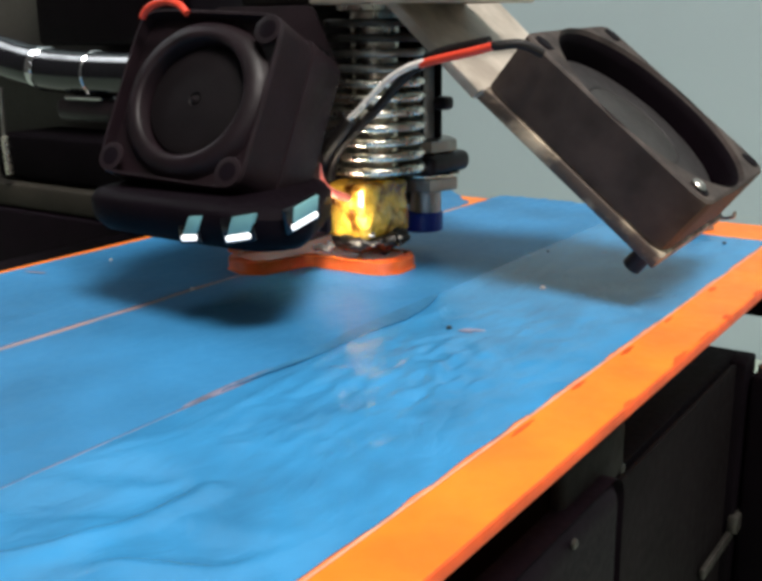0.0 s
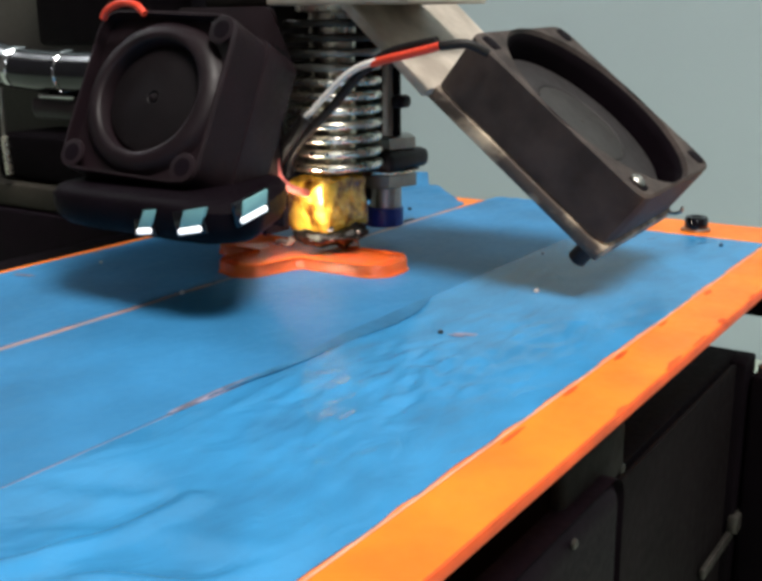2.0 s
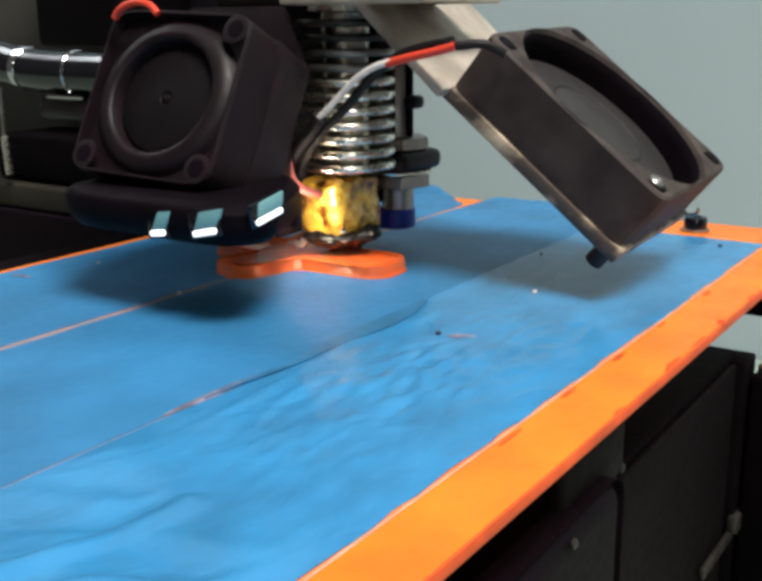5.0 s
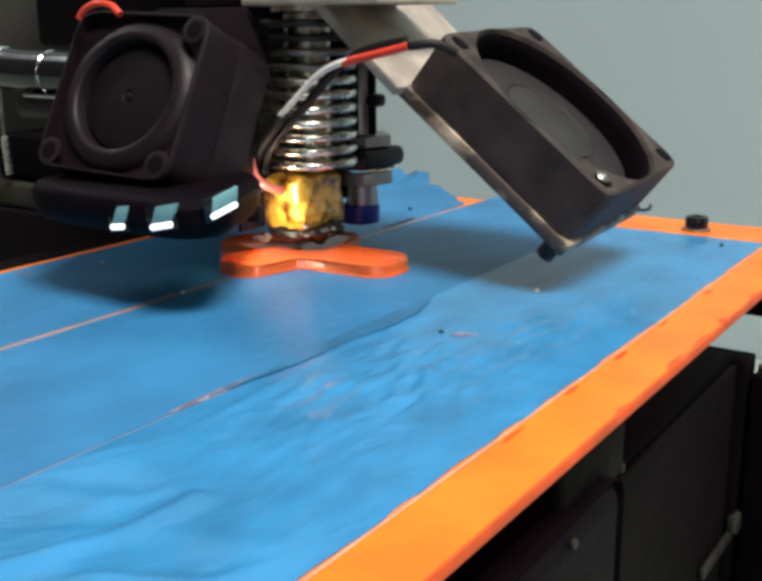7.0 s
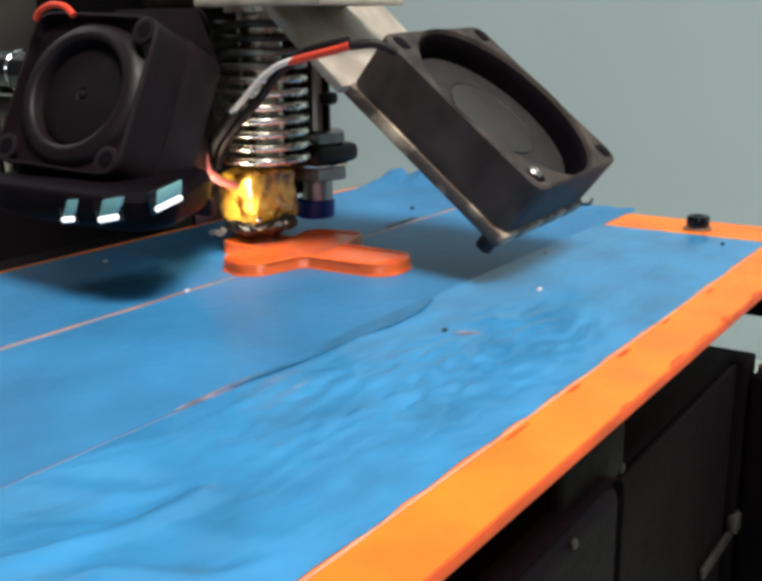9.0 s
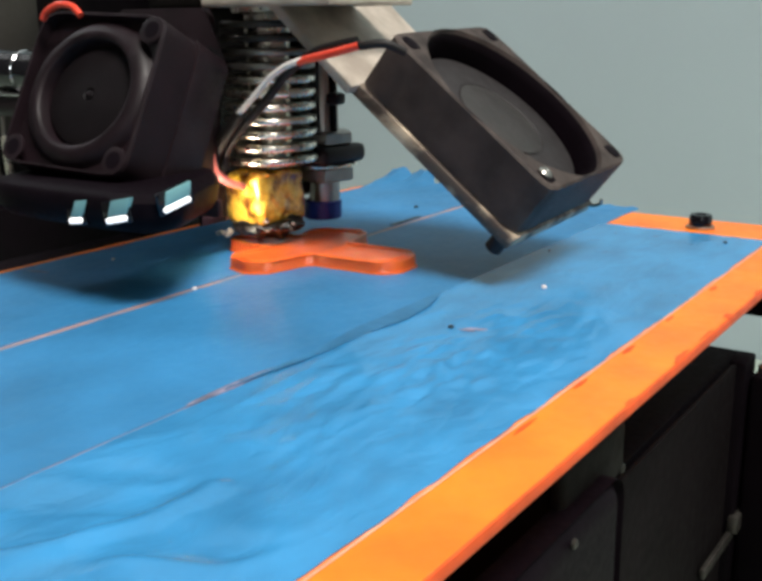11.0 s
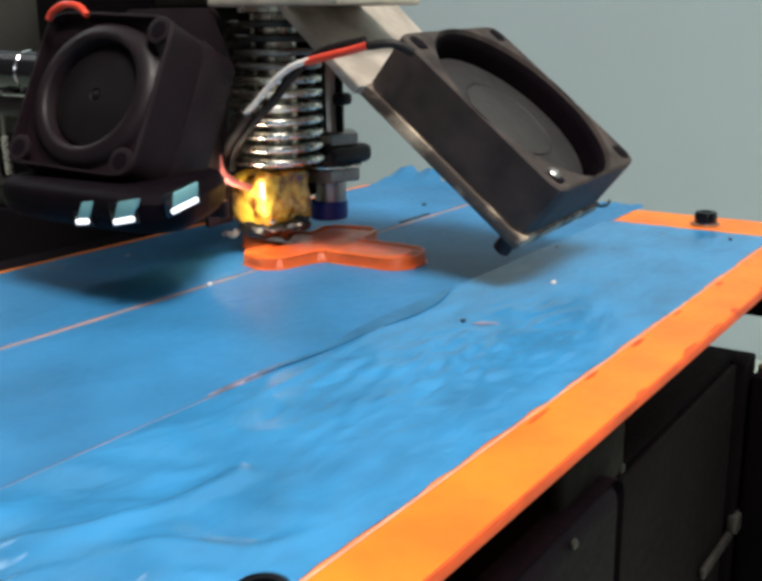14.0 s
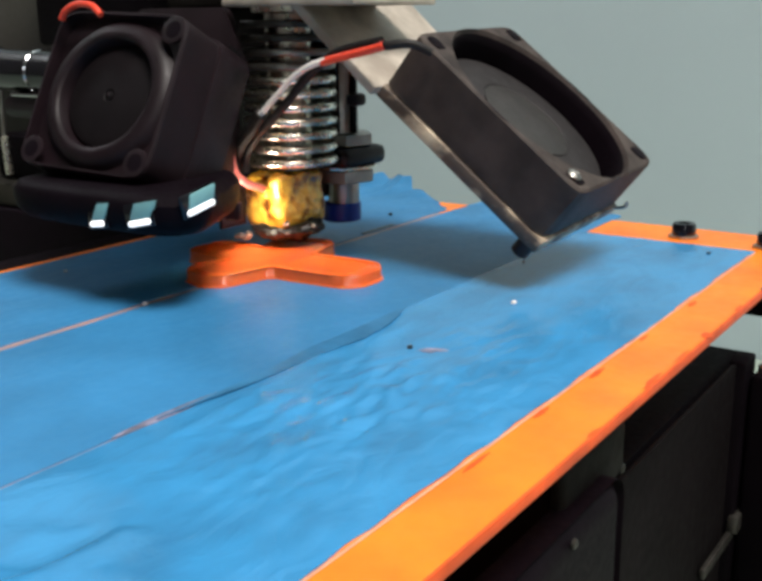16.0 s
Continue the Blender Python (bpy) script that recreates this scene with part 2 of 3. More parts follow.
# ---- room ----
def room():
    alone("wall_north", box((-1000, 330, -800), (2000, 430, 1700)), WALL, "plain pale grey-green painted wall behind the printer", "wall", "structure")
    # Unseen walls and floor are dark only to lessen bounced light
    alone("wall_south", box((-1000, -1900, -800), (2000, -1800, 1700)), WALL_DARK, "unseen back wall, kept dark to cut bounced light", "wall", "structure")
    alone("wall_west", box((-1000, -1800, -800), (-900, 330, 1700)), WALL_DARK, "unseen west wall, kept dark to cut bounced light", "wall", "structure")
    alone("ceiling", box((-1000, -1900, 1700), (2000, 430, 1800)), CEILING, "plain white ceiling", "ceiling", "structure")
    alone("wall_east", box((1900, -1800, -800), (2000, 330, 1700)), WALL_DARK, "unseen east wall, kept dark to cut bounced light", "wall", "structure")
    alone("floor", box((-1000, -1900, -900), (2000, 430, -800)), WALL_DARK, "unseen floor, kept dark to cut bounced light", "floor", "structure")
    d = thing("desk", "grey-green desk carrying the printer", "desk")
    part("desktop", box((-800, -700, -130), (800, 328, -95), 3), DESK, d, "grey-green desktop")
    for x in (-760, 720):
        for y in (-660, 280):
            part("desk_leg", box((x, y, -800), (x + 40, y + 40, -131), 2), FRAME, d, "black square leg")
    # Unseen frames added around the two fill lamps; no windows known here
    w = thing("fill_lamp_frame_1", "unseen pale frame added around the rear fill lamp", "window")
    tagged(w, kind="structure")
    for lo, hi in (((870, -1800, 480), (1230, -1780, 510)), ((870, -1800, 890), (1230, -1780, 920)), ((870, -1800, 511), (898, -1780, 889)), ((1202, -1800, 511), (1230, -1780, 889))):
        part("frame_surround", box(lo, hi, 2), CEILING, w, "pale painted frame bar")
    v = thing("fill_lamp_frame_2", "unseen pale frame added around the side fill lamp", "window")
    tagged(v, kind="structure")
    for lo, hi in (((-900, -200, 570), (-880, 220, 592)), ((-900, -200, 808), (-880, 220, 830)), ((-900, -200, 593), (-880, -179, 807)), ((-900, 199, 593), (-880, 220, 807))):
        part("frame_surround", box(lo, hi, 2), CEILING, v, "pale painted frame bar")
    c = thing("ceiling_light", "flat square ceiling light panel", "ceiling light")
    for lo, hi in (((350, -680, 1670), (1090, -662, 1700)), ((350, 62, 1670), (1090, 80, 1700)), ((350, -661, 1670), (368, 61, 1700)), ((1072, -661, 1670), (1090, 61, 1700))):
        part("panel_frame", box(lo, hi, 2), CEILING, c, "white frame bar")


room()


# ---- print bed and what lies on it ----
def fold(x, y, path, height, width):
    """Height of a soft fold in the tape along a line of points."""
    best = 1e9
    for (ax, ay), (bx, by) in zip(path, path[1:]):
        dx, dy = bx - ax, by - ay
        k = min(1, max(0, ((x - ax) * dx + (y - ay) * dy) / (dx * dx + dy * dy)))
        best = min(best, math.hypot(x - ax - k * dx, y - ay - k * dy))
    return height * math.exp(-(best / width) ** 2)


def bed():
    t = thing("print_bed", "orange heated print bed with blue masking tape strips", "print bed")
    plan = rounded(147, 239, 4)
    part("bed_plate", loft([[(x * k - 2.7, y * k + 29.0, z) for x, y in plan] for k, z in ((0.996, -2.0), (1, -1.8), (1, -0.35), (0.997, -0.04))]), BED, t, "orange enamelled metal plate with worn edges")
    # Side rim coloured darker than the top for the weaker light on it
    part("plate_rim", box((69.95, -88, -1.95), (70.95, 146, -0.10), 0.3), BED_WORN_SHADED, t, "plate's side rim, redder with its shade in the colour")
    rnd = random.Random(4)

    def strip(name, x0, x1, y0, y1, front=0.0, curl=0.0, ragged=0.0, wr=0.10, seed=0.0, lap=0.0, crinkle=0.0, lap_at=None, slant=0.0, mat=TAPE, wavy=0.0):
        bm = bmesh.new()
        nx, ny = 64, 200
        grid = []
        for j in range(ny + 1):
            row = []
            for i in range(nx + 1):
                u, v = i / nx, j / ny
                y = y0 + (y1 - y0) * v
                end = 0
                if v == 1 or v > 0.97:
                    end = ragged * noise.noise((u * 9 + seed, 3.1, 0)) * (v - 0.97) / 0.03
                x = x0 + (x1 - x0) * u + 0.25 * noise.noise((seed, y * 0.08, u * 2)) + wavy * u ** 6 * (noise.noise((seed + 3, y * 0.11, 0.5)) + 0.5 * noise.noise((seed, y * 0.4, 2.5)))
                y += end - slant * u * u * max(0.0, v - 0.8) * 5
                over = 0.0
                if lap_at is not None:
                    q = min(1.0, max(0.0, (y - lap_at) / 14 + 0.5 + 0.4 * noise.noise((y * 0.2, 7, 1))))
                    x -= 1.3 * q * (1 - u)
                    over = 0.1 * q * max(0.0, 1 - u * 14)
                z = 0.02 + wr * (noise.noise((x * 0.10 + seed, y * 0.03, 0)) + 0.5 * noise.noise((x * 0.35, y * 0.12, seed)))
                z = max(z, 0.0)
                if crinkle:
                    k = math.exp(-((x - 40) / 13) ** 2 - ((y - 8) / 34) ** 2) * (1 - math.exp(-((x - 34) ** 2 + (y - 26) ** 2) / 45))
                    z += crinkle * k * (1 + noise.noise((x * 0.40 + y * 0.06, y * 0.15, 4.0)) + 0.6 * noise.noise((x * 0.7, y * 0.3, 8.0)))
                    edge = min(1.0, 7 * u, 7 * (1 - u))
                    z += fold(x, y, ((46.3, 18), (47.6, 37)), 0.22, 0.9) + fold(x, y, ((24.5, -28), (23.5, -7), (21, 14)), 0.2, 1.0)
                    z += edge * fold(x, y, ((27, -84), (29.5, -77), (34.4, -71.5), (38.9, -65), (40, -57), (40.2, -45)), 1.0, 1.9) + edge * fold(x, y, ((39, -86), (41.5, -74), (47, -66), (55, -56), (58, -49)), 0.8, 1.8)
                if front and y < y0 + 62:
                    k = min(1, (y0 + 62 - y) / 45) * min(1.0, 7 * u, 7 * (1 - u))
                    z += front * k * (max(0, 0.25 + noise.noise((x * 0.05 + 0.05 * y + 7, y * 0.05 - x * 0.03, 2.0))) + 0.5 * (0.5 - abs(noise.noise((x * 0.06 + 3, y * 0.09 - x * 0.05, 5.0)))) ** 2)
                if curl and y > 142:
                    k = (y - 142) / 20
                    z += curl * k * k * (0.7 + 0.6 * noise.noise((x * 0.12, 0.4, seed))) + 0.8 * k * noise.noise((x * 0.4, y * 0.2, 1))
                row.append(bm.verts.new((x * MM, y * MM, (z + lap + over) * MM)))
            grid.append(row)
        for a, b in zip(grid, grid[1:]):
            for i in range(nx):
                bm.faces.new((a[i], a[i + 1], b[i + 1], b[i]))
        skirt = bmesh.ops.extrude_face_region(bm, geom=list(bm.faces))
        for v in [g for g in skirt["geom"] if isinstance(g, bmesh.types.BMVert)]:
            v.co.z += 0.00014
        return part(name, bm, mat, t, "blue masking tape, slightly wrinkled")

    strip("tape_strip", -73.2, -28.2, -89.0, 163.0, front=1.6, curl=5.5, ragged=4, seed=1.0, slant=26.0)
    strip("tape_strip", -26.3, 18.2, -89.0, 154.0, front=3.4, curl=0.6, ragged=1.5, seed=5.0)
    strip("tape_strip", 18.85, 60.6, -89.5, 128.5, front=4.0, ragged=0.8, wr=0.14, seed=9.0, crinkle=0.75, lap_at=8.0, mat=TAPE_LIT, wavy=0.32)
    part("tape_border", box((60.75, -88, -0.03), (61.2, 128, 0.10), 0.05, 1), FRINGE, t, "pale pink adhesive border beside the tape")
    part("gap_residue", box((-28.2, -88, -0.05), (-26.3, 132, 0.05), 0.02, 1), GAP_L, t, "dull pinkish glue left in the gap")
    part("gap_residue", box((17.8, -88, -0.05), (18.9, 60, 0.03), 0.02, 1), GAP_M, t, "greyish pink glue left in the gap")
    part("glue_smear", lathe([(10.5, 0.0), (9.6, 0.05), (0.1, 0.06)], 28, m=mmpose(18.4, -17, 0.26, 0, 0, 89) @ Matrix.Diagonal((1, 0.085, 1, 1))), RESIDUE, t, "pinkish glue smear along the tape's edge")
    lap = bmesh.new()
    edge_near, edge_far = [], []
    for i in range(91):
        y = -20 + i * 0.7
        taper = min(1.0, (y + 20) / 45, (46 - y) / 16)
        left = 18.75 - 1.3 * min(1.0, max(0.0, (y - 8) / 14 + 0.5))
        edge_near.append(lap.verts.new((left * MM, y * MM, 0.46 * MM)))
        edge_far.append(lap.verts.new(((left + max(0.05, taper) * (4.6 + 0.9 * noise.noise((y * 0.12, 4, 2)) + 0.5 * noise.noise((y * 0.5, 1, 2)))) * MM, y * MM, 0.46 * MM)))
    for i in range(90):
        lap.faces.new((edge_near[i], edge_far[i], edge_far[i + 1], edge_near[i + 1]))
    for v in [g for g in bmesh.ops.extrude_face_region(lap, geom=list(lap.faces))["geom"] if isinstance(g, bmesh.types.BMVert)]:
        v.co.z += 0.00008
    part("seam_band", lap, TAPE_BAND, t, "darker blue band along the seam of two tape strips")
    part("dark_smear", box((-30.0, 96.9, -0.03), (-28.6, 110.9, 0.34), 0.05, 1), GUNK, t, "dark burnt smear in the gap")
    for x, y in ((41.5, 136.0), (62.5, 134.5), (62.4, -66.0), (-68.0, -84.0)):
        s = part("levelling_screw", lathe([(2.9, 0.2), (2.9, 2.6), (2.6, 3.1), (1.55, 3.1), (1.45, 1.6), (0.01, 1.5)], 24, m=mmpose(x, y, 0.6)), GLOSSY, t, "black socket-head screw")
        part("washer", lathe([(3.5, -0.2), (3.6, 0.0), (3.6, 0.6), (3.4, 0.75)], 24, m=mmpose(x, y, 0)), ZINC, s, "bright steel washer")
    # crumbs, a blob and residue stuck to the tape
    for x, y, r, mat in ((33.4, 58.9, 0.55, SPECK), (31.2, 25.2, 0.5, GUNK), (-37.5, 122, 0.6, GUNK), (52.5, 120, 0.5, GUNK), (-26.9, 20, 0.5, SPECK), (20, 90, 0.3, GUNK), (-62.0, 29.0, 0.4, SPECK)):
        bm = bmesh.new()
        bmesh.ops.create_icosphere(bm, subdivisions=2, radius=r * MM, matrix=mmpose(x, y, 0.35) @ Matrix.Diagonal((1, 1.2, 0.9, 1)))
        part("plastic_crumb", bm, mat, t)
    for x, y, l, w, a in ((35.6, 26.4, 2.3, 0.7, 20), (34.6, 24.9, 1.6, 0.35, 5), (-67.0, 12, 3, 0.6, 15)):
        part("residue_patch", lathe([(l, 0.0), (l * 0.9, 0.05), (0.1, 0.06)], 20, m=mmpose(x, y, 0.36, 0, 0, a) @ Matrix.Diagonal((1, w / l, 1, 1))), RESIDUE, t, "thin pinkish glue residue")
    for x, y, l, w, mat in ((70.2, 33.2, 3.6, 0.55, BED_WORN_SHADED), (70.4, 59.2, 1.6, 1.1, BED_WORN_SHADED), (70.3, 46, 4.0, 0.3, BED_WORN_SHADED), (70.5, 29.5, 1.6, 0.3, BED_WORN_SHADED), (70.4, 79, 2.6, 0.4, BED_WORN_SHADED), (70.5, 96, 1.5, 0.25, GUNK), (70.5, 9, 2.2, 0.3, BED_WORN_SHADED), (62.2, 77.3, 2.2, 0.6, BED_WORN_SHADED), (61.9, 31, 3.0, 0.5, BED_WORN_SHADED), (61.7, 11.5, 2.6, 0.45, BED_WORN_SHADED), (62.0, -7.5, 3.4, 0.4, BED_WORN_SHADED), (61.8, 52, 2.0, 0.4, BED_WORN_SHADED)):
        chip = bmesh.new()
        n = 14
        ring = [chip.verts.new(((x + w * math.cos(6.2832 * k / n) * rnd.uniform(0.6, 1.2)) * MM, (y + l * math.sin(6.2832 * k / n) * rnd.uniform(0.7, 1.15)) * MM, 0.0)) for k in range(n)]
        chip.faces.new(ring)
        for v in [g for g in bmesh.ops.extrude_face_region(chip, geom=list(chip.faces))["geom"] if isinstance(g, bmesh.types.BMVert)]:
            v.co.z += 0.00003
        part("edge_chip", chip, mat, t, "worn dark nick in the enamel")
    return t


BED_THING = bed()


def cross_outline(n=240):
    """Plan of the printed part: four blunt arms with clipped corners round a hub."""
    arms = ((2, 26.2, 7.4, 3.6), (105, 20.6, 7.6, 3.0), (178, 22.6, 7.0, 3.0), (257, 20.6, 6.6, 3.0))
    pts = []
    for i in range(n):
        a = 2 * math.pi * i / n
        best = 9.6
        for deg, reach, w, clip in arms:
            c, q = math.cos(a - radians(deg)), abs(math.sin(a - radians(deg)))
            if c > 0:
                best = max(best, min(w / max(q, 1e-6), reach / c, (reach + w - clip) / (c + q)))
        best *= 1 + 0.012 * noise.noise((3 * math.cos(a), 3 * math.sin(a), 2.0)) + 0.014 * noise.noise((11 * math.cos(a), 11 * math.sin(a), 5.0))
        pts.append((best * math.cos(a), best * math.sin(a)))
    for _ in range(3):
        pts = [tuple((pts[i - 1][k] + 2 * pts[i][k] + pts[(i + 1) % n][k]) / 4 for k in (0, 1)) for i in range(n)]
    return pts


def printed():
    t = thing("printed_part", "orange-red cross-shaped plastic part, half printed on the bed", "3d print")
    plan = cross_outline()
    rings = []
    rings.append([(x * 1.018, y * 1.018, 0) for x, y in plan])
    rings.append([(x * 1.016, y * 1.016, 0.28) for x, y in plan])
    rings.append([(x * 1.004, y * 1.004, 0.34) for x, y in plan])
    for i in range(8):
        z = 0.4 + i * 0.27
        rings.append([(x, y, z) for x, y in plan])
        rings.append([(x * 0.996, y * 0.996, z + 0.25) for x, y in plan])
    rings.append([(x * 0.97, y * 0.97, 2.6) for x, y in plan])
    rings.append([(x * 0.93, y * 0.93, 2.45) for x, y in plan])
    part("printed_body", loft(rings), PRINT, t, "glossy orange-red plastic in visible layers")
    for k, z in ((0.985, 2.58), (0.94, 2.63), (0.89, 2.6)):
        loop = [(x * k, y * k, z) for x, y in plan[::3]]
        part("perimeter_bead", tube(loop + loop[:1], 0.26, 6, steps=3), PRINT, t, "freshly laid bead of filament")
    return t


PRINT_THING = printed()
PRINT_AT = (-24.6, 56.2)


# ---- print head (local origin: nozzle tip) ----
def axial_fan(parent, name, m, w, h, d, label, mouth=19.0, hub=0.62, drop=4.5, frame_mat=None, rotor_mat=None, open_corners=False):
    """Square fan, stretched to fit the camera's view: frame with a throat, hub and blades. Local: x and y across the
    face, z out of it, 0 at the back.
    """
    n = 96
    outer = []
    sharp = 16 if open_corners else 9
    for k in range(n):
        a = 2 * math.pi * k / n
        c, q = math.cos(a), math.sin(a)
        r = ((abs(c) / (w / 2)) ** sharp + (abs(q) / (h / 2)) ** sharp) ** (-1 / sharp)
        outer.append((r * c, r * q))
    rim = d
    throat = min(w, h) * (0.498 if open_corners else 0.465)
    ex, ey = w / min(w, h), h / min(w, h)
    circ = lambda r: [(ex * r * math.cos(2 * math.pi * k / n), ey * r * math.sin(2 * math.pi * k / n)) for k in range(n)]
    oval = Matrix.Diagonal((ex, ey, 1, 1))
    rings = [[(x, y, 0) for x, y in outer], [(x, y, 0.5) for x, y in outer], [(x, y, 1.0) for x, y in outer], [(x, y, rim - 1.3) for x, y in outer], [(x, y, rim - 0.9) for x, y in outer], [(x, y, rim - 0.5) for x, y in outer], [(x * 0.98, y * 0.98, rim) for x, y in outer],
             *([[(x, y, d) for x, y in circ(throat)], [(x, y, d - 0.6) for x, y in circ(throat - 0.3)], [(x, y, d - 0.9) for x, y in circ(throat - 0.5)]] if open_corners else
               [[(x * 0.957, y * 0.957, d) for x, y in outer], [(x * 0.945, y * 0.945, d - 2.6) for x, y in outer], [(x, y, d - 2.6) for x, y in circ(throat + 0.2)], [(x, y, d - 1.6) for x, y in circ(throat - 0.5)], [(x, y, d - 0.7) for x, y in circ(mouth + 3.0)],
                [(x, y, d - 0.3) for x, y in circ(mouth + 1.6)], [(x, y, d - 0.25) for x, y in circ(mouth + 1.0)], [(x, y, d - 0.5) for x, y in circ(mouth + 0.4)], [(x, y, d - 1.0) for x, y in circ(mouth)]]),
             *([] if open_corners else [[(x, y, d - 8) for x, y in circ(mouth * 0.99)]])]
    f = part(name, loft(rings, cap1=not open_corners), frame_mat, parent, label, m)
    if open_corners:
        # Inner wall is black, not dusty brown: the recess's shade put into colour
        part("throat_wall", loft([[(x, y, z) for x, y in circ(r)] for r, z in ((throat - 0.5, d - 0.9), (mouth + 0.2, d - 1.8), (mouth, d - 3.2), (mouth * 0.99, 1.2))], cap0=False), DUCT, f, "inner wall of the fan, blackened for recess shade")
    hub_r = mouth * hub
    lift = 0.35 if hub > 0.5 else 0.1
    top = d - drop
    part("spinning_rotor", lathe([(mouth * 0.955, top - 1.6), (mouth * 0.94, top - 0.9), (mouth * 0.8, top - 0.4), (hub_r + 0.5, top - 0.1), (hub_r + 0.2, top - 0.4)], 64, m=oval), SPUN if open_corners else DARK, f, "blades blurred into a dark disc by their spin")
    part("fan_hub", lathe([(hub_r, top - 1.8), (hub_r, top - 0.1), (hub_r - 0.5, top + lift), (0.02, top + lift + 0.05)], 48, m=oval), rotor_mat, f, "round hub with a dusty sticker")
    part("hub_boss", lathe([(0.35, top + lift), (0.3, top + lift + 0.15), (0.02, top + lift + 0.2)], 16), frame_mat, f)
    for sx in (-1, 1):
        for sy in (-1, 1):
            # Blocks and discs are coloured black for the shade inside pockets and holes
            if open_corners:
                pocket = box((-2.3, -2.3, d - 2.0), (2.3, 2.3, d + 0.12), 0.9, 3, m=mmpose(sx * (w / 2 - 3.6), sy * (h / 2 - 3.6), 0))
                part("pocket_shade_block", pocket, DUCT, f, "dirty corner block, blackened for a pocket's shade")
            if not open_corners and (sx, sy) == (-1, 1):
                continue
            if not open_corners:
                part("screw_lug", lathe([(2.8, d - 0.4), (2.8, d + 0.12), (2.4, d + 0.2), (1.6, d + 0.2)], 24, m=mmpose(sx * (w / 2 - 3.4), sy * (h / 2 - 3.4), 0), cap=False), frame_mat, f)
            part("screw_hole", lathe([(1.8, -0.4), (1.8, 0.1), (1.4, 0.14), (0.02, 0.1)], 18, m=mmpose(sx * (w / 2 - 3.4), sy * (h / 2 - 3.4), d + 0.1)), DUCT, f, "black disc for a screw hole's dark inside")
    return f


FAN_R = mmpose(35.7, -5.8, 37.4, 1.8, 39.3, 2.2)


def head():
    t = thing("extruder", "black printer extruder with finned hot end and two fans", "extruder", mmpose(-46, 61.8, 2.9))
    ax = mmpose(4.3, 0.5, 0)
    # hot end
    hs = part("heatsink", lathe([(4.6, 17.6), (4.6, 20), (4.9, 21), (5.0, 44), (5.2, 45), (5.2, 52), (8.0, 52.5), (8.0, 58)], 32, m=ax), STEEL, t, "turned aluminium heatsink core")
    # Higher fins take darker metal: shade under the hood put into their colour
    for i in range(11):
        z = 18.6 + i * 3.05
        part("cooling_fin", lathe([(5.0, z), (10.25, z), (10.6, z + 0.25), (10.77, z + 0.55), (10.82, z + 0.85), (10.77, z + 1.15), (10.6, z + 1.45), (10.25, z + 1.7), (5.0, z + 1.7)], 48, m=ax), STEEL if i < 7 else STEEL_SHADED if i < 9 else TARNISH_SHADED, hs)
    blk = bmesh.new()
    box((-3.4, -8.4, 4.2), (8.6, 7.5, 16.6), 1.6, 4, bm=blk)
    bmesh.ops.subdivide_edges(blk, edges=list(blk.edges), cuts=3, use_grid_fill=True)
    for v in blk.verts:
        v.co += Vector(noise.noise_vector(v.co * 260)) * 0.0009 + Vector(noise.noise_vector(v.co * 700)) * 0.0004
    hb = part("heater_block", blk, KAPTON, t, "heater block wrapped in crinkled amber polyimide tape")
    gk = bmesh.new()
    bmesh.ops.create_uvsphere(gk, u_segments=40, v_segments=20, radius=1.0, matrix=mmpose(3.2, -0.5, 3.7) @ Matrix.Diagonal((0.0085, 0.0085, 0.0027, 1)))
    for v in gk.verts:
        v.co += Vector(noise.noise_vector(v.co * 330)) * 0.0012 + Vector(noise.noise_vector(v.co * 900)) * 0.0006
    part("burnt_crust", gk, GUNK, hb, "charred black plastic crust")
    rnd = random.Random(7)
    for i in range(16):
        a = rnd.uniform(-2.9, 0.4)
        b = bmesh.new()
        bmesh.ops.create_icosphere(b, subdivisions=2, radius=rnd.uniform(0.0004, 0.0010), matrix=mmpose(3.5 + 8.6 * math.cos(a), 8.4 * math.sin(a), rnd.uniform(2.6, 6.2)) @ Matrix.Diagonal((1.4, 1, 0.8, 1)))
        part("melted_drip", b, MELT if i % 2 else GUNK, hb)
    part("melted_string", tube([(-6.5, -8.0, 1.4), (-4.5, -8.5, 2.0), (-3.0, -8.3, 1.6), (-2.0, -8.0, 2.8)], 0.55, 8, taper=0.9), MELT, hb, "pale string of melted plastic")
    part("nozzle", lathe([(0.35, 0.0), (0.5, 0.0), (2.2, 2.0), (3.4, 2.2), (3.4, 4.5)], 24), BRASS, t, "brass nozzle blackened by plastic")
    part("heatsink_hood", loft([[(x - 9, y, z + 35) for x, z in rounded(30 * k, 36 * k, 13 * k, 8)] for k, y in ((0.97, 11.0), (1, 11.4), (1, 13.4))]), BLACK, t, "arched black hood behind the heatsink")
    # wires to the heater block
    part("heater_wire", tube([(1.2, -17, 25.0), (1.6, -17, 21.8), (2.2, -16.6, 18.2), (3.2, -14.5, 15.8), (3.8, -9.4, 13.8)], 0.85), PINK_WIRE, t, "faded red heater lead")
    part("heater_wire", tube([(2, -12, 25.0), (-2.0, -12.8, 23), (-3.4, -12.4, 20), (-3.0, -10.6, 17), (-1.5, -9.2, 15.2)], 0.65), PINK_WIRE, t, "faded red heater lead")
    lead = part("fan_lead", tube([(47.5, -8, 44.2), (44.5, -11, 45.9), (40.5, -13, 45.6), (37.5, -13, 45.6)], 0.9), BLACK_WIRE, t, "black sleeve over the fan wires")
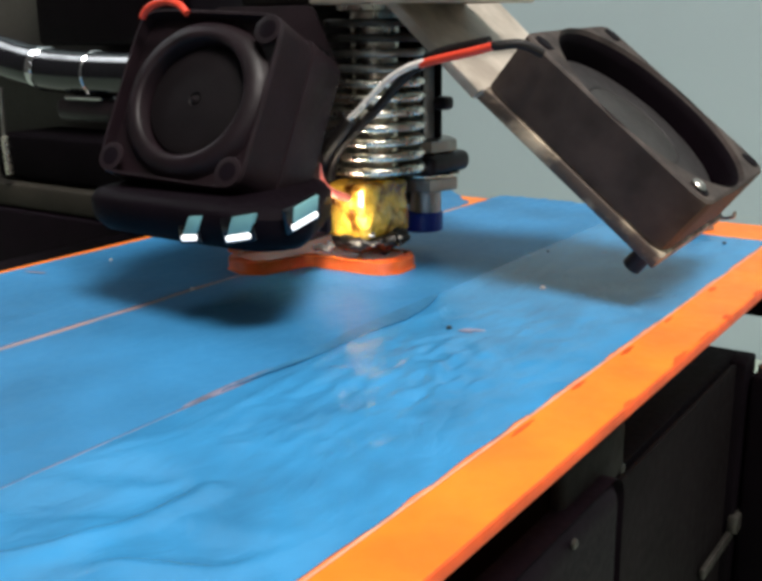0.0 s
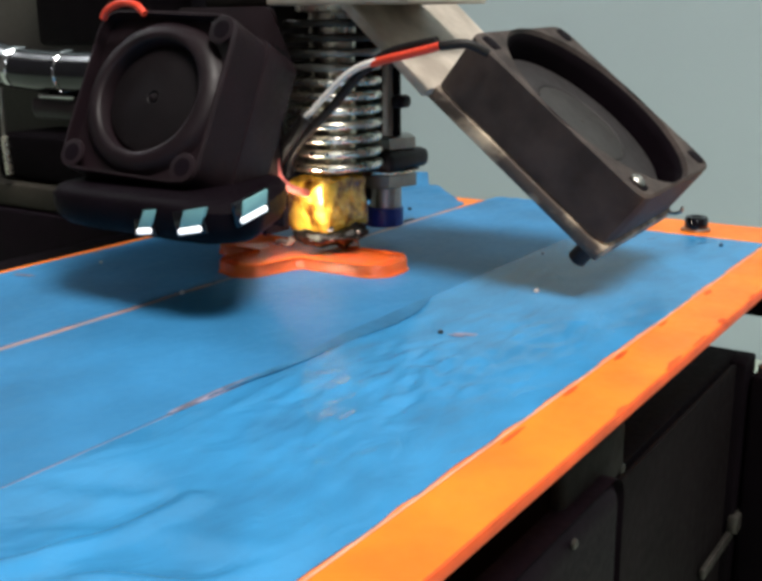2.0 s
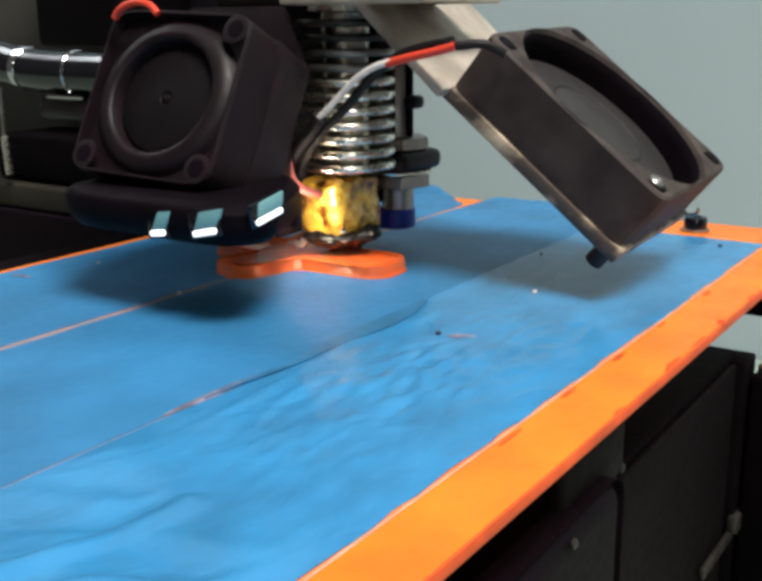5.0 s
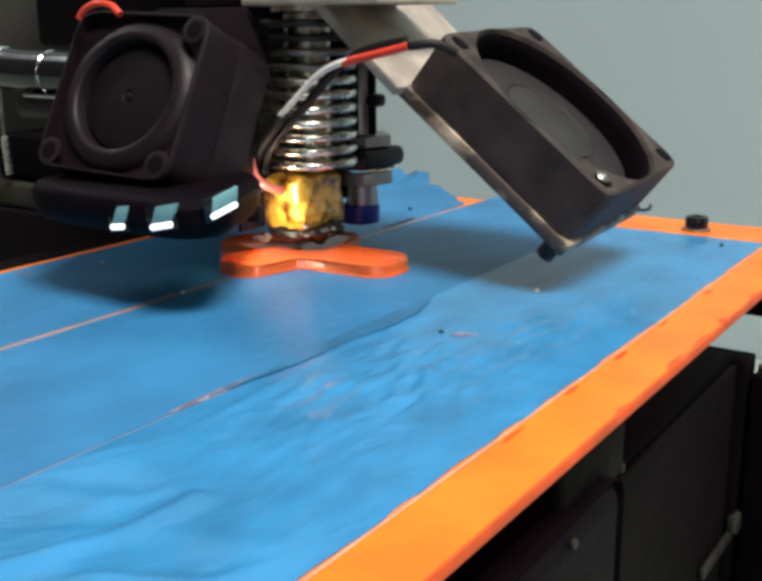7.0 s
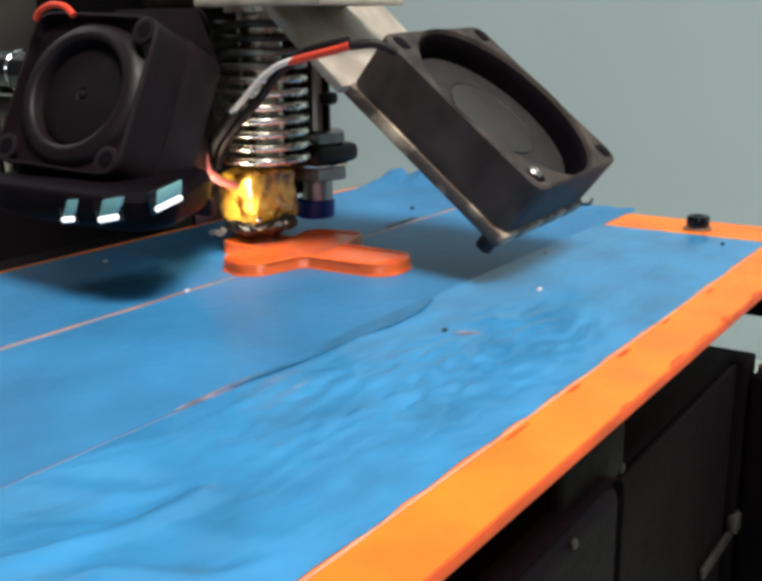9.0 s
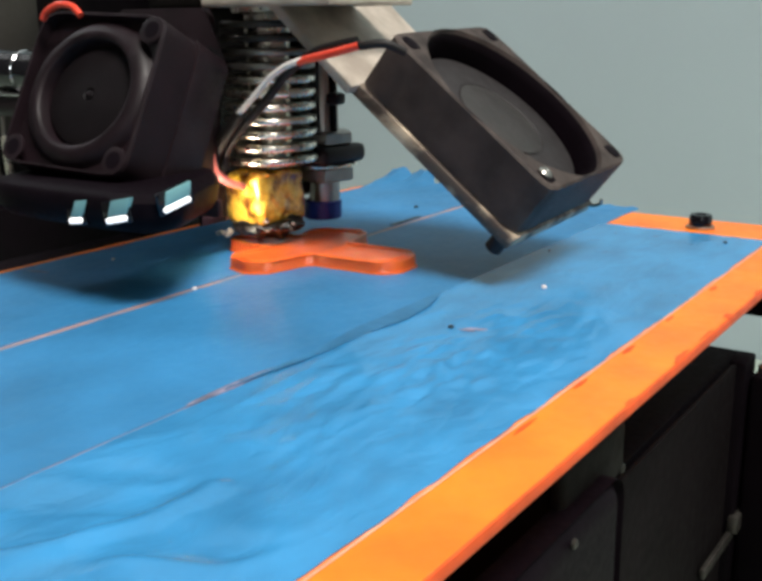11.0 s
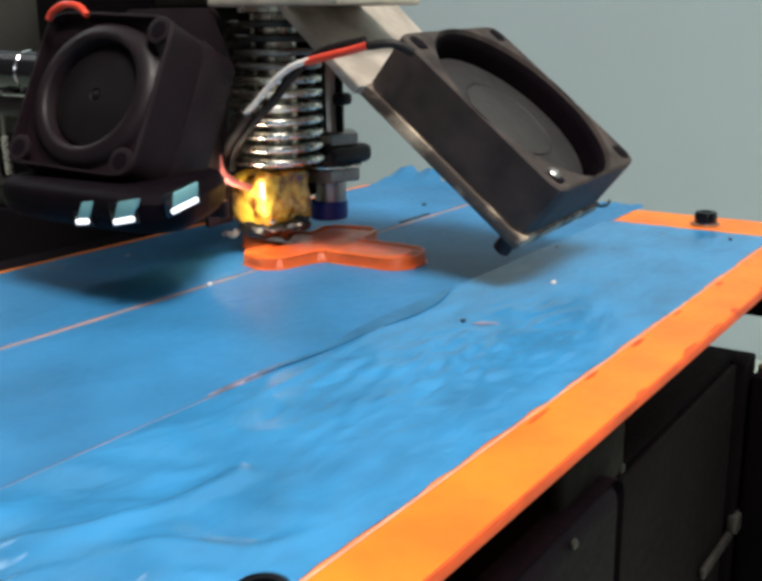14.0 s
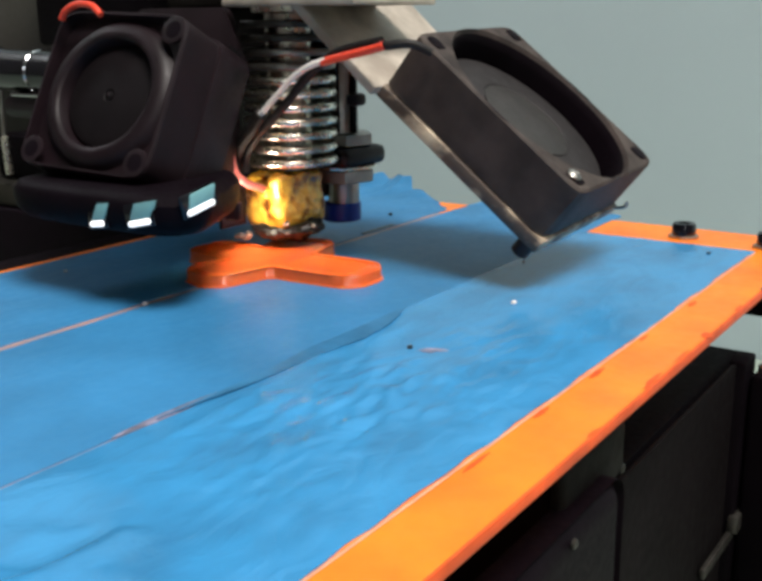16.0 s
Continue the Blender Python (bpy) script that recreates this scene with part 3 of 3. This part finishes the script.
    part("red_wire", tube([(40, -13.4, 45.6), (36, -13.6, 44.6), (32, -13.6, 43.8), (28, -13.6, 43.0), (24.6, -13.6, 42.2)], 0.85), RED_WIRE, lead, "bright red wire")
    part("white_wire", tube([(28, -13.6, 43.0), (24.4, -13.8, 42.3), (21.0, -14.0, 41.1), (17.3, -14.0, 39.0), (13.6, -14.0, 35.9), (9.8, -14.0, 32.6), (6.5, -14.0, 29.9)], 0.68), WHITE_WIRE, lead, "white wire")
    part("black_wire", tube([(39, -12.6, 46.4), (33, -12.4, 45.4), (28, -12.4, 44.2), (24, -12.2, 42.2), (19, -12.2, 38.6), (14.5, -12.4, 34.0), (10, -13.0, 29.8), (5.5, -13, 25.6), (2.0, -12.5, 21.5), (1.0, -12, 18)], 1.0), BLACK_WIRE, lead, "black wire")
    part("black_sleeve", tube([(8.0, -13.6, 31.0), (5.0, -13.6, 27.6), (2.0, -13.6, 24.6), (-0.5, -13.2, 21.0)], 1.7), BLACK_WIRE, lead, "black heat-shrink sleeve")
    # bed sensor
    pr = part("bed_sensor", lathe([(3.9, 6.8), (3.9, 46), (3.6, 46.4)], 32, m=mmpose(5.6, 18.7, 0)), ZINC, t, "threaded steel sensor barrel")
    part("sensor_cap", lathe([(4.5, 2.2), (4.9, 2.5), (4.9, 6.6), (4.4, 6.9)], 36, m=mmpose(4.9, 18.7, 0)), BLUE_CAP, pr, "blue plastic sensing tip")
    part("lock_nut", nut(8.4, 3.6, m=mmpose(5.2, 18.7, 12.0, 0, 0, 12)), ZINC, pr, "grey steel lock nut")
    part("lock_nut", nut(7.6, 3.2, m=mmpose(5.8, 18.7, 21.0, 0, 0, 12)), ZINC, pr, "grey steel lock nut")
    part("lock_washer", lathe([(6.5, 15.6), (8.6, 15.7), (8.6, 16.2), (6.5, 16.3)], 36, m=mmpose(5.2, 18.7, 0)), STEEL, pr, "bright toothed washer")
    part("sensor_bracket", box((-14, 8.5, 16.3), (14.0, 26, 21.0), 1.8, 3), BLACK, t, "black printed sensor bracket")
    part("carriage_post", box((4.0, 15, 21), (7.5, 20, 60), 0.6), BLACK, t)
    part("carriage_post", box((8.8, 17, 24), (10.4, 18.6, 60), 0.4), DARK_GREY, t, "dark grey upright strip")
    part("carriage_plate", box((-45, 14, 8), (3.5, 26, 66), 2), BLACK, t, "black carriage back plate")
    part("cable_tie_end", box((11.5, 12, 31), (15.2, 16, 34), 1.0), BLACK, t, "black end of a cable tie")
    # right-hand fan on its bent sheet bracket
    axial_fan(t, "part_cooling_fan", FAN_R @ mmpose(21.9, 21.2, 0), 46.8, 42.4, 12.5, "dusty dark grey square part-cooling fan", 19.9, 0.5, 5.3, DUSTY, ROTOR, True)
    part("fan_screw", lathe([(1.5, 12.3), (1.5, 13.0), (1.1, 13.4), (0.5, 13.5), (0.02, 13.2)], 20, m=FAN_R @ mmpose(41.2, 3.4, 0)), ZINC, t, "bright dirty screw head in the fan's corner")
    br = part("fan_bracket", box((-2, -0.8, -3.2), (46, 41, -0.3), 0.5, m=FAN_R), STAINED, t, "bent stained aluminium sheet bracket")
    part("bracket_arm", box((-40, -4.0, -2.4), (2.2, 39, -0.2), 0.4, m=FAN_R @ mmpose(-2.5, 0, 0, 0, 3, 0)), WORN, br, "upper arm of the bracket")
    part("bracket_screw", rod((42.5, 5, 0), (42.5, 5, -8.2), 1.9, bm=None), BLACK, br, "black screw end", m=FAN_R)
    part("fan_wire_stub", tube([(43.5, 38.3, -1.5), (46.4, 39.0, -0.2), (47.6, 39.0, 1.4), (47.2, 38.8, 2.6)], 0.4), ZINC, br, "thin bent wire end", m=FAN_R)
    # left-hand fan, shroud and duct
    face = mmpose(-24.9, -51.7, 22.4, -26.4, 2.6, 4.1)
    axial_fan(t, "hot_end_fan", face @ pose(0, 0, 0, 90, 0, 0) @ mmpose(17.5, 17.0, -9), 35.0, 34.0, 10.5, "black square hot-end fan with a round intake", 11.4, 0.08, 2.2, BLACK, DARK)
    sq = rounded(35.4, 34.4, 4, 6)

    def tilted(pts, dx, dz, y):
        return [tuple((face @ Vector(((x + dx) * MM, y * MM, (z + dz) * MM))) / MM) for x, z in pts]

    upright = lambda w, h, x0, z0, y: [(x * w / 35.4 + x0, y, z * h / 34.4 + z0) for x, z in sq]
    part("fan_shroud", loft([tilted(sq, 17.5, 17.0, 9.2), tilted(sq, 17.5, 17.0, 19.5), upright(30, 41, -13.5, 33, -15), upright(24, 41, -16.5, 33, -7)]), BLACK, t, "tapered black shroud between fan and heatsink")
    # air duct ring below
    def duct_ring(k, z, dx=0.0):
        out = []
        for i in range(72):
            a = 2 * math.pi * i / 72
            c, q = math.cos(a), math.sin(a)
            r = (abs(c / 26.0) ** 5 + abs(q / 18.0) ** 5) ** -0.2 * k
            x, y = r * c - 0.2, r * q - 40.0
            if x > 0 and y > -50:
                x *= 1 - 0.021 * (y + 50)
            out.append((x + dx, y, z))
        return out

    duct = part("air_duct", loft([duct_ring(0.84, 20.4, -1.0), duct_ring(0.94, 20.0, -0.5), duct_ring(1.0, 18.6), duct_ring(1.0, 16.5), duct_ring(0.975, 14.4), duct_ring(0.91, 12.9), duct_ring(0.80, 12.2)]), DUCT, t, "black rounded air duct")
    for at, u, v in (((5.2, -58.2, 14.4), (4.2, 0, 0.6), (2.4, 0.3, 4.0)), ((16.5, -58.0, 15.7), (5.6, 0.5, 1.2), (1.8, 0.3, 4.0)), ((25.3, -51.0, 18.2), (0.5, 6.8, 1.6), (0.2, 0.4, 4.0))):
        u, v = Vector(u), Vector(v)
        w, h = u.length, v.length
        n = u.cross(v).normalized()
        m = Matrix.Translation(Vector(at) * MM) @ Matrix((u.normalized(), n.cross(u).normalized(), n)).transposed().to_4x4()
        lean = v.dot(u) / (h * w)
        part_bm = box((-w / 2 + 0.5, 0.5, -0.9), (w / 2 - 0.4, h * 0.76, 0.25), 0.2)
        for q in part_bm.verts:
            q.co.x += lean * q.co.y
        win = part("duct_window", part_bm, PANE_GLOW, duct, "pale teal pane, glowing in place of the wall behind", m)
        part("glow_bar", box((-w / 2 + 0.2, -0.75, -0.9), (w / 2 - 0.2, 0.4, 0.4), 0.5, 3), WHITE_GLOW, win, "white bar given a glow")
        part("frame_surround", box((-w / 2 - 0.5, -1.2, -1.2), (w / 2 + 0.6, h * 0.8, -0.1), 0.3), GLOSSY, win)
    part("glow_bar", box((1.8, -20.6, 9.4), (7, -20.0, 12.2), 0.2), LED_IN, duct, "white light bar facing the nozzle")
    # Black plates added to keep the inner bar's light off tape and print
    part("light_shield", box((0.2, -22.4, 9.0), (8, -20.8, 12.9), 0.3), BLACK, duct)
    part("light_shield", box((0.2, -20.7, 6.0), (1.2, -12.5, 14), 0.3), DUCT, duct)
    part("duct_screw", lathe([(1.1, 0), (1.1, 0.8), (0.6, 1.3), (0.02, 1.4)], 16, m=mmpose(-29.0, -48.0, 17.5, 90, 0, -30)), CHROME, duct, "tiny bright screw")
    # orange wire loop over the fan
    part("orange_wire_loop", tube([(-21.2, -41, 51.4), (-19.5, -41, 53.0), (-15.5, -41, 54.2), (-11.5, -41, 53.7), (-9.2, -41, 52.0)], 0.75), RED_WIRE, t, "bright orange-red wire loop")
    # mounting plates, an unseen block added to shade bed and head, and the conduit
    part("mount_plate", box((-1, -15, 53.6), (34, 16, 55.4), 0.4), WORN, t, "scuffed aluminium mounting plate")
    part("mount_block", box((-30, -3, 53.8), (-1.2, 16, 58), 0.6), BLOCK, t, "dull dark block beside the mounting plate")
    part("shade_block", box((-70, -4, 62), (-14, 56, 108), 3), BLACK, t, "unseen black block added to shade bed and head")
    hose = part("cable_conduit", tube([(-146, 6, 43.5), (-132, 5.5, 41.4), (-114, 5.2, 38.4), (-96, 5, 37.4), (-70, 5, 37.2), (-40, 5, 37.2)], 6.0, 36), GLOSSY, t, "glossy black conduit beside the fan")
    part("conduit_ring", rod((-90.8, 5, 37.3), (-89.4, 5, 37.3), 6.35, 36), CHROME, hose, "chromed end ring")
    part("conduit_ring", rod((-114.0, 5.2, 38.5), (-110.6, 5.1, 38.1), 6.3, 36), CHROME, hose, "chromed ring")
    part("conduit_clamp", box((-105, 1, 24.4), (-70, 10, 31.0), 2.5, 3), BLACK, hose, "black clamp under the conduit")
    part("clamp_strip", box((-99, 0.2, 30.6), (-84, 9, 31.6), 0.3), CHROME, hose, "bright metal strip on the clamp")
    return t


HEAD_THING = head()


# ---- printer frame ----
def printer_frame():
    f = thing("base_frame", "black printer base with dark grey side panel", "printer frame")
    part("frame_rail", box((22, -130, -60), (59, 122, -25), 1.5), FRAME, f, "black powder-coated side rail")
    part("side_panel", box((59.3, -130, -95), (60.5, 113, -26), 0.4), DARK_GREY, f, "dark grey side panel")
    part("corner_post", box((56.5, 113.5, -95), (62.5, 123, -25.5), 0.8), FRAME, f, "black corner post")
    part("rear_bracket", box((62.8, 116, -95), (92, 150, -29), 2.0), FRAME, f, "black rear bracket")
    part("bracket_bolt", lathe([(2.4, 0), (2.4, 1.2), (1.6, 1.9), (0.02, 2.0)], 18, m=mmpose(66, 121, -29)), ZINC, f, "small steel bolt")
    part("foot_clip", box((61.2, 92, -72), (62.6, 116, -69.5), 0.4), TARNISH_SHADED, f, "worn steel strip low on the panel")
    part("clip_tab", box((61.2, 113, -70), (64, 120, -65), 0.8), TARNISH_SHADED, f, "worn steel tab")
    part("motor_housing", box((60.8, -70, -95), (66, 27, -17.5), 4.8, 6), DUCT, f, "rounded matt black motor housing")
    part("motor_boss", lathe([(0.8, 0), (0.8, 0.4), (0.5, 0.6), (0.02, 0.7)], 16, m=mmpose(66, 5.6, -20.5, 0, 90, 0)), TARNISH_SHADED, f, "small steel screw")
    part("bearing_block", box((60.6, 8, -21.5), (63, 34, -11), 1.6, 3), BLOCK, f, "dark bearing block under the bed")
    part("block_screw", lathe([(0.9, 0), (0.9, 0.5), (0.5, 0.8), (0.02, 0.9)], 16, m=mmpose(61.5, 35.6, -21.6, 0, 90, 0)), TARNISH_SHADED, f, "steel screw head")
    part("frame_rail", box((-150, -130, -60), (-84, 112, -17), 1.5), DUCT, f, "black powder-coated side rail")
    part("rear_bar", box((56, 128, -18), (80, 134, -14.2), 0.6), FRAME, f, "black bar under the far end of the bed")
    part("cross_rail", box((-84, 121, -95), (22, 150, -40), 1.5), FRAME, f)
    part("bed_carriage", box((-50, -20, -14), (45, 100, -8), 2), FRAME, f, "black plate carrying the bed")
    part("linear_rod", rod((30, -130, -18), (30, 140, -18), 4, 24), CHROME, f, "polished steel rod along the bed's travel")
    part("linear_rod", rod((-38, -130, -18), (-38, 140, -18), 4, 24), CHROME, f, "polished steel rod along the bed's travel")
    return f


printer_frame()


def gantry():
    g = thing("gantry", "black gantry upright with grey sheet-metal plate behind the head", "gantry")
    part("gantry_block", box((-199, 122, 46), (-120, 149, 120), 2), DUCT, g, "black upper gantry block")
    part("gantry_plate", box((-330, 150, -95), (-126, 156, 120), 1), GREY_PLATE, g, "grey sheet-metal upright plate")
    part("gantry_beam", box((-330, 128, 37), (-126, 149, 43), 1.2), DARK_GREY, g, "thin grey cross beam")
    part("lower_beam", box((-226, 118, -4), (-140, 149, 13), 2), FRAME, g, "black lower beam")
    part("ledge", box((-330, 113, -14), (-126, 149, -5), 1.5), LEDGE, g, "grey-brown ledge")
    part("base_beam", box((-330, 111, -95), (-126, 149, -14.5), 1.5), DUCT, g, "matt black beam under the ledge")
    part("bright_pin", rod((-211, 112, 13.2), (-209.8, 112, -1.0), 1.5), STEEL, g, "bright metal pin")
    part("thin_pin", rod((-210.2, 112, 31), (-211, 112, 13.4), 0.8), ZINC, g, "dull metal pin")
    return g


gantry()

# ---- movement: (seconds, head along x, bed along y), millimetres ----
MOVES = [
    (0.0, 34.42, 3.71), (0.5, 35.21, 0.17), (1.0, 32.49, 0.83), (1.5, 28.59, 0.49), (2.0, 23.18, 0.78), (2.5, 24.45, 1.81), (3.0, 27.27, 3.01),
    (3.5, 30.76, 3.24), (4.0, 31.71, -0.02), (4.5, 27.55, -0.2), (4.7, 27.3, -0.2), (5.4, 24.5, 0.6), (6.1, 18.5, 1.4), (6.8, 15.8, 1.6), (7.0, 16.18, 1.04),
    (7.2, 14.6, 1.8), (7.5, 13.22, 3.13), (7.7, 14.9, 5.8), (7.9, 16.4, 4.5), (8.0, 13.41, 6.74), (8.1, 16.7, 6.8), (8.2, 2.2, 1.6), (8.3, 16.7, -4.0), (8.4, 18.6, -3.0), (8.5, 2.2, -1.09),
    (8.6, 14.1, 9.0), (8.7, 14.1, -7.5), (8.8, 1.4, 4.2), (8.9, 17.2, 6.8), (9.0, 2.2, 2.17), (9.1, 16.7, -4.0), (9.2, 10.1, 9.0),
    (9.6, 5.0, 2.0), (10.2, 10.0, -1.0), (10.8, 5.5, 3.0), (11.3, 4.2, 5.2), (11.5, 4.28, 4.72), (11.7, 3.9, 2.2), (11.9, 5.2, -0.3), (12.0, 6.46, -3.39),
    (12.2, 6.2, -3.6), (12.3, 5.0, -3.5), (12.4, 0.4, -0.4), (12.5, 0.0, 0.0), (12.7, -1.6, 1.0), (12.9, -0.2, 1.6), (13.0, 0.0, 2.58), (13.1, 0.0, 2.0), (13.2, -3.5, 1.9),
    (13.5, -4.09, 0.2), (13.6, -3.9, -3.5), (13.7, -3.9, 0.8), (13.8, 5.4, 5.2), (13.9, 5.6, 5.4), (14.0, 6.44, 8.74), (14.1, 8.9, 11.7), (14.3, 9.0, 12.6), (14.5, 10.82, 15.39),
    (14.7, 9.2, 15.5), (14.8, 9.0, 15.5), (14.9, 6.4, 15.8), (15.0, 11.28, 11.91), (15.1, 10.6, 8.8), (15.2, 8.5, -0.3), (15.3, 5.6, -2.5), (15.4, 8.2, -1.0), (15.5, 8.77, -3.71),
    (15.6, 9.9, -4.6), (15.8, 6.9, -4.7), (15.9, 11.5, -9.8), (16.0, 10.57, -9.2),
]


def motions():
    walk(HEAD_THING, [(t, mmpose(-46 + x, 61.8, 2.9)) for t, x, y in MOVES])
    walk(BED_THING, [(t, mmpose(0, y, 0)) for t, x, y in MOVES])
    walk(PRINT_THING, [(t, mmpose(PRINT_AT[0], PRINT_AT[1] + y, 0.1)) for t, x, y in MOVES])


motions()
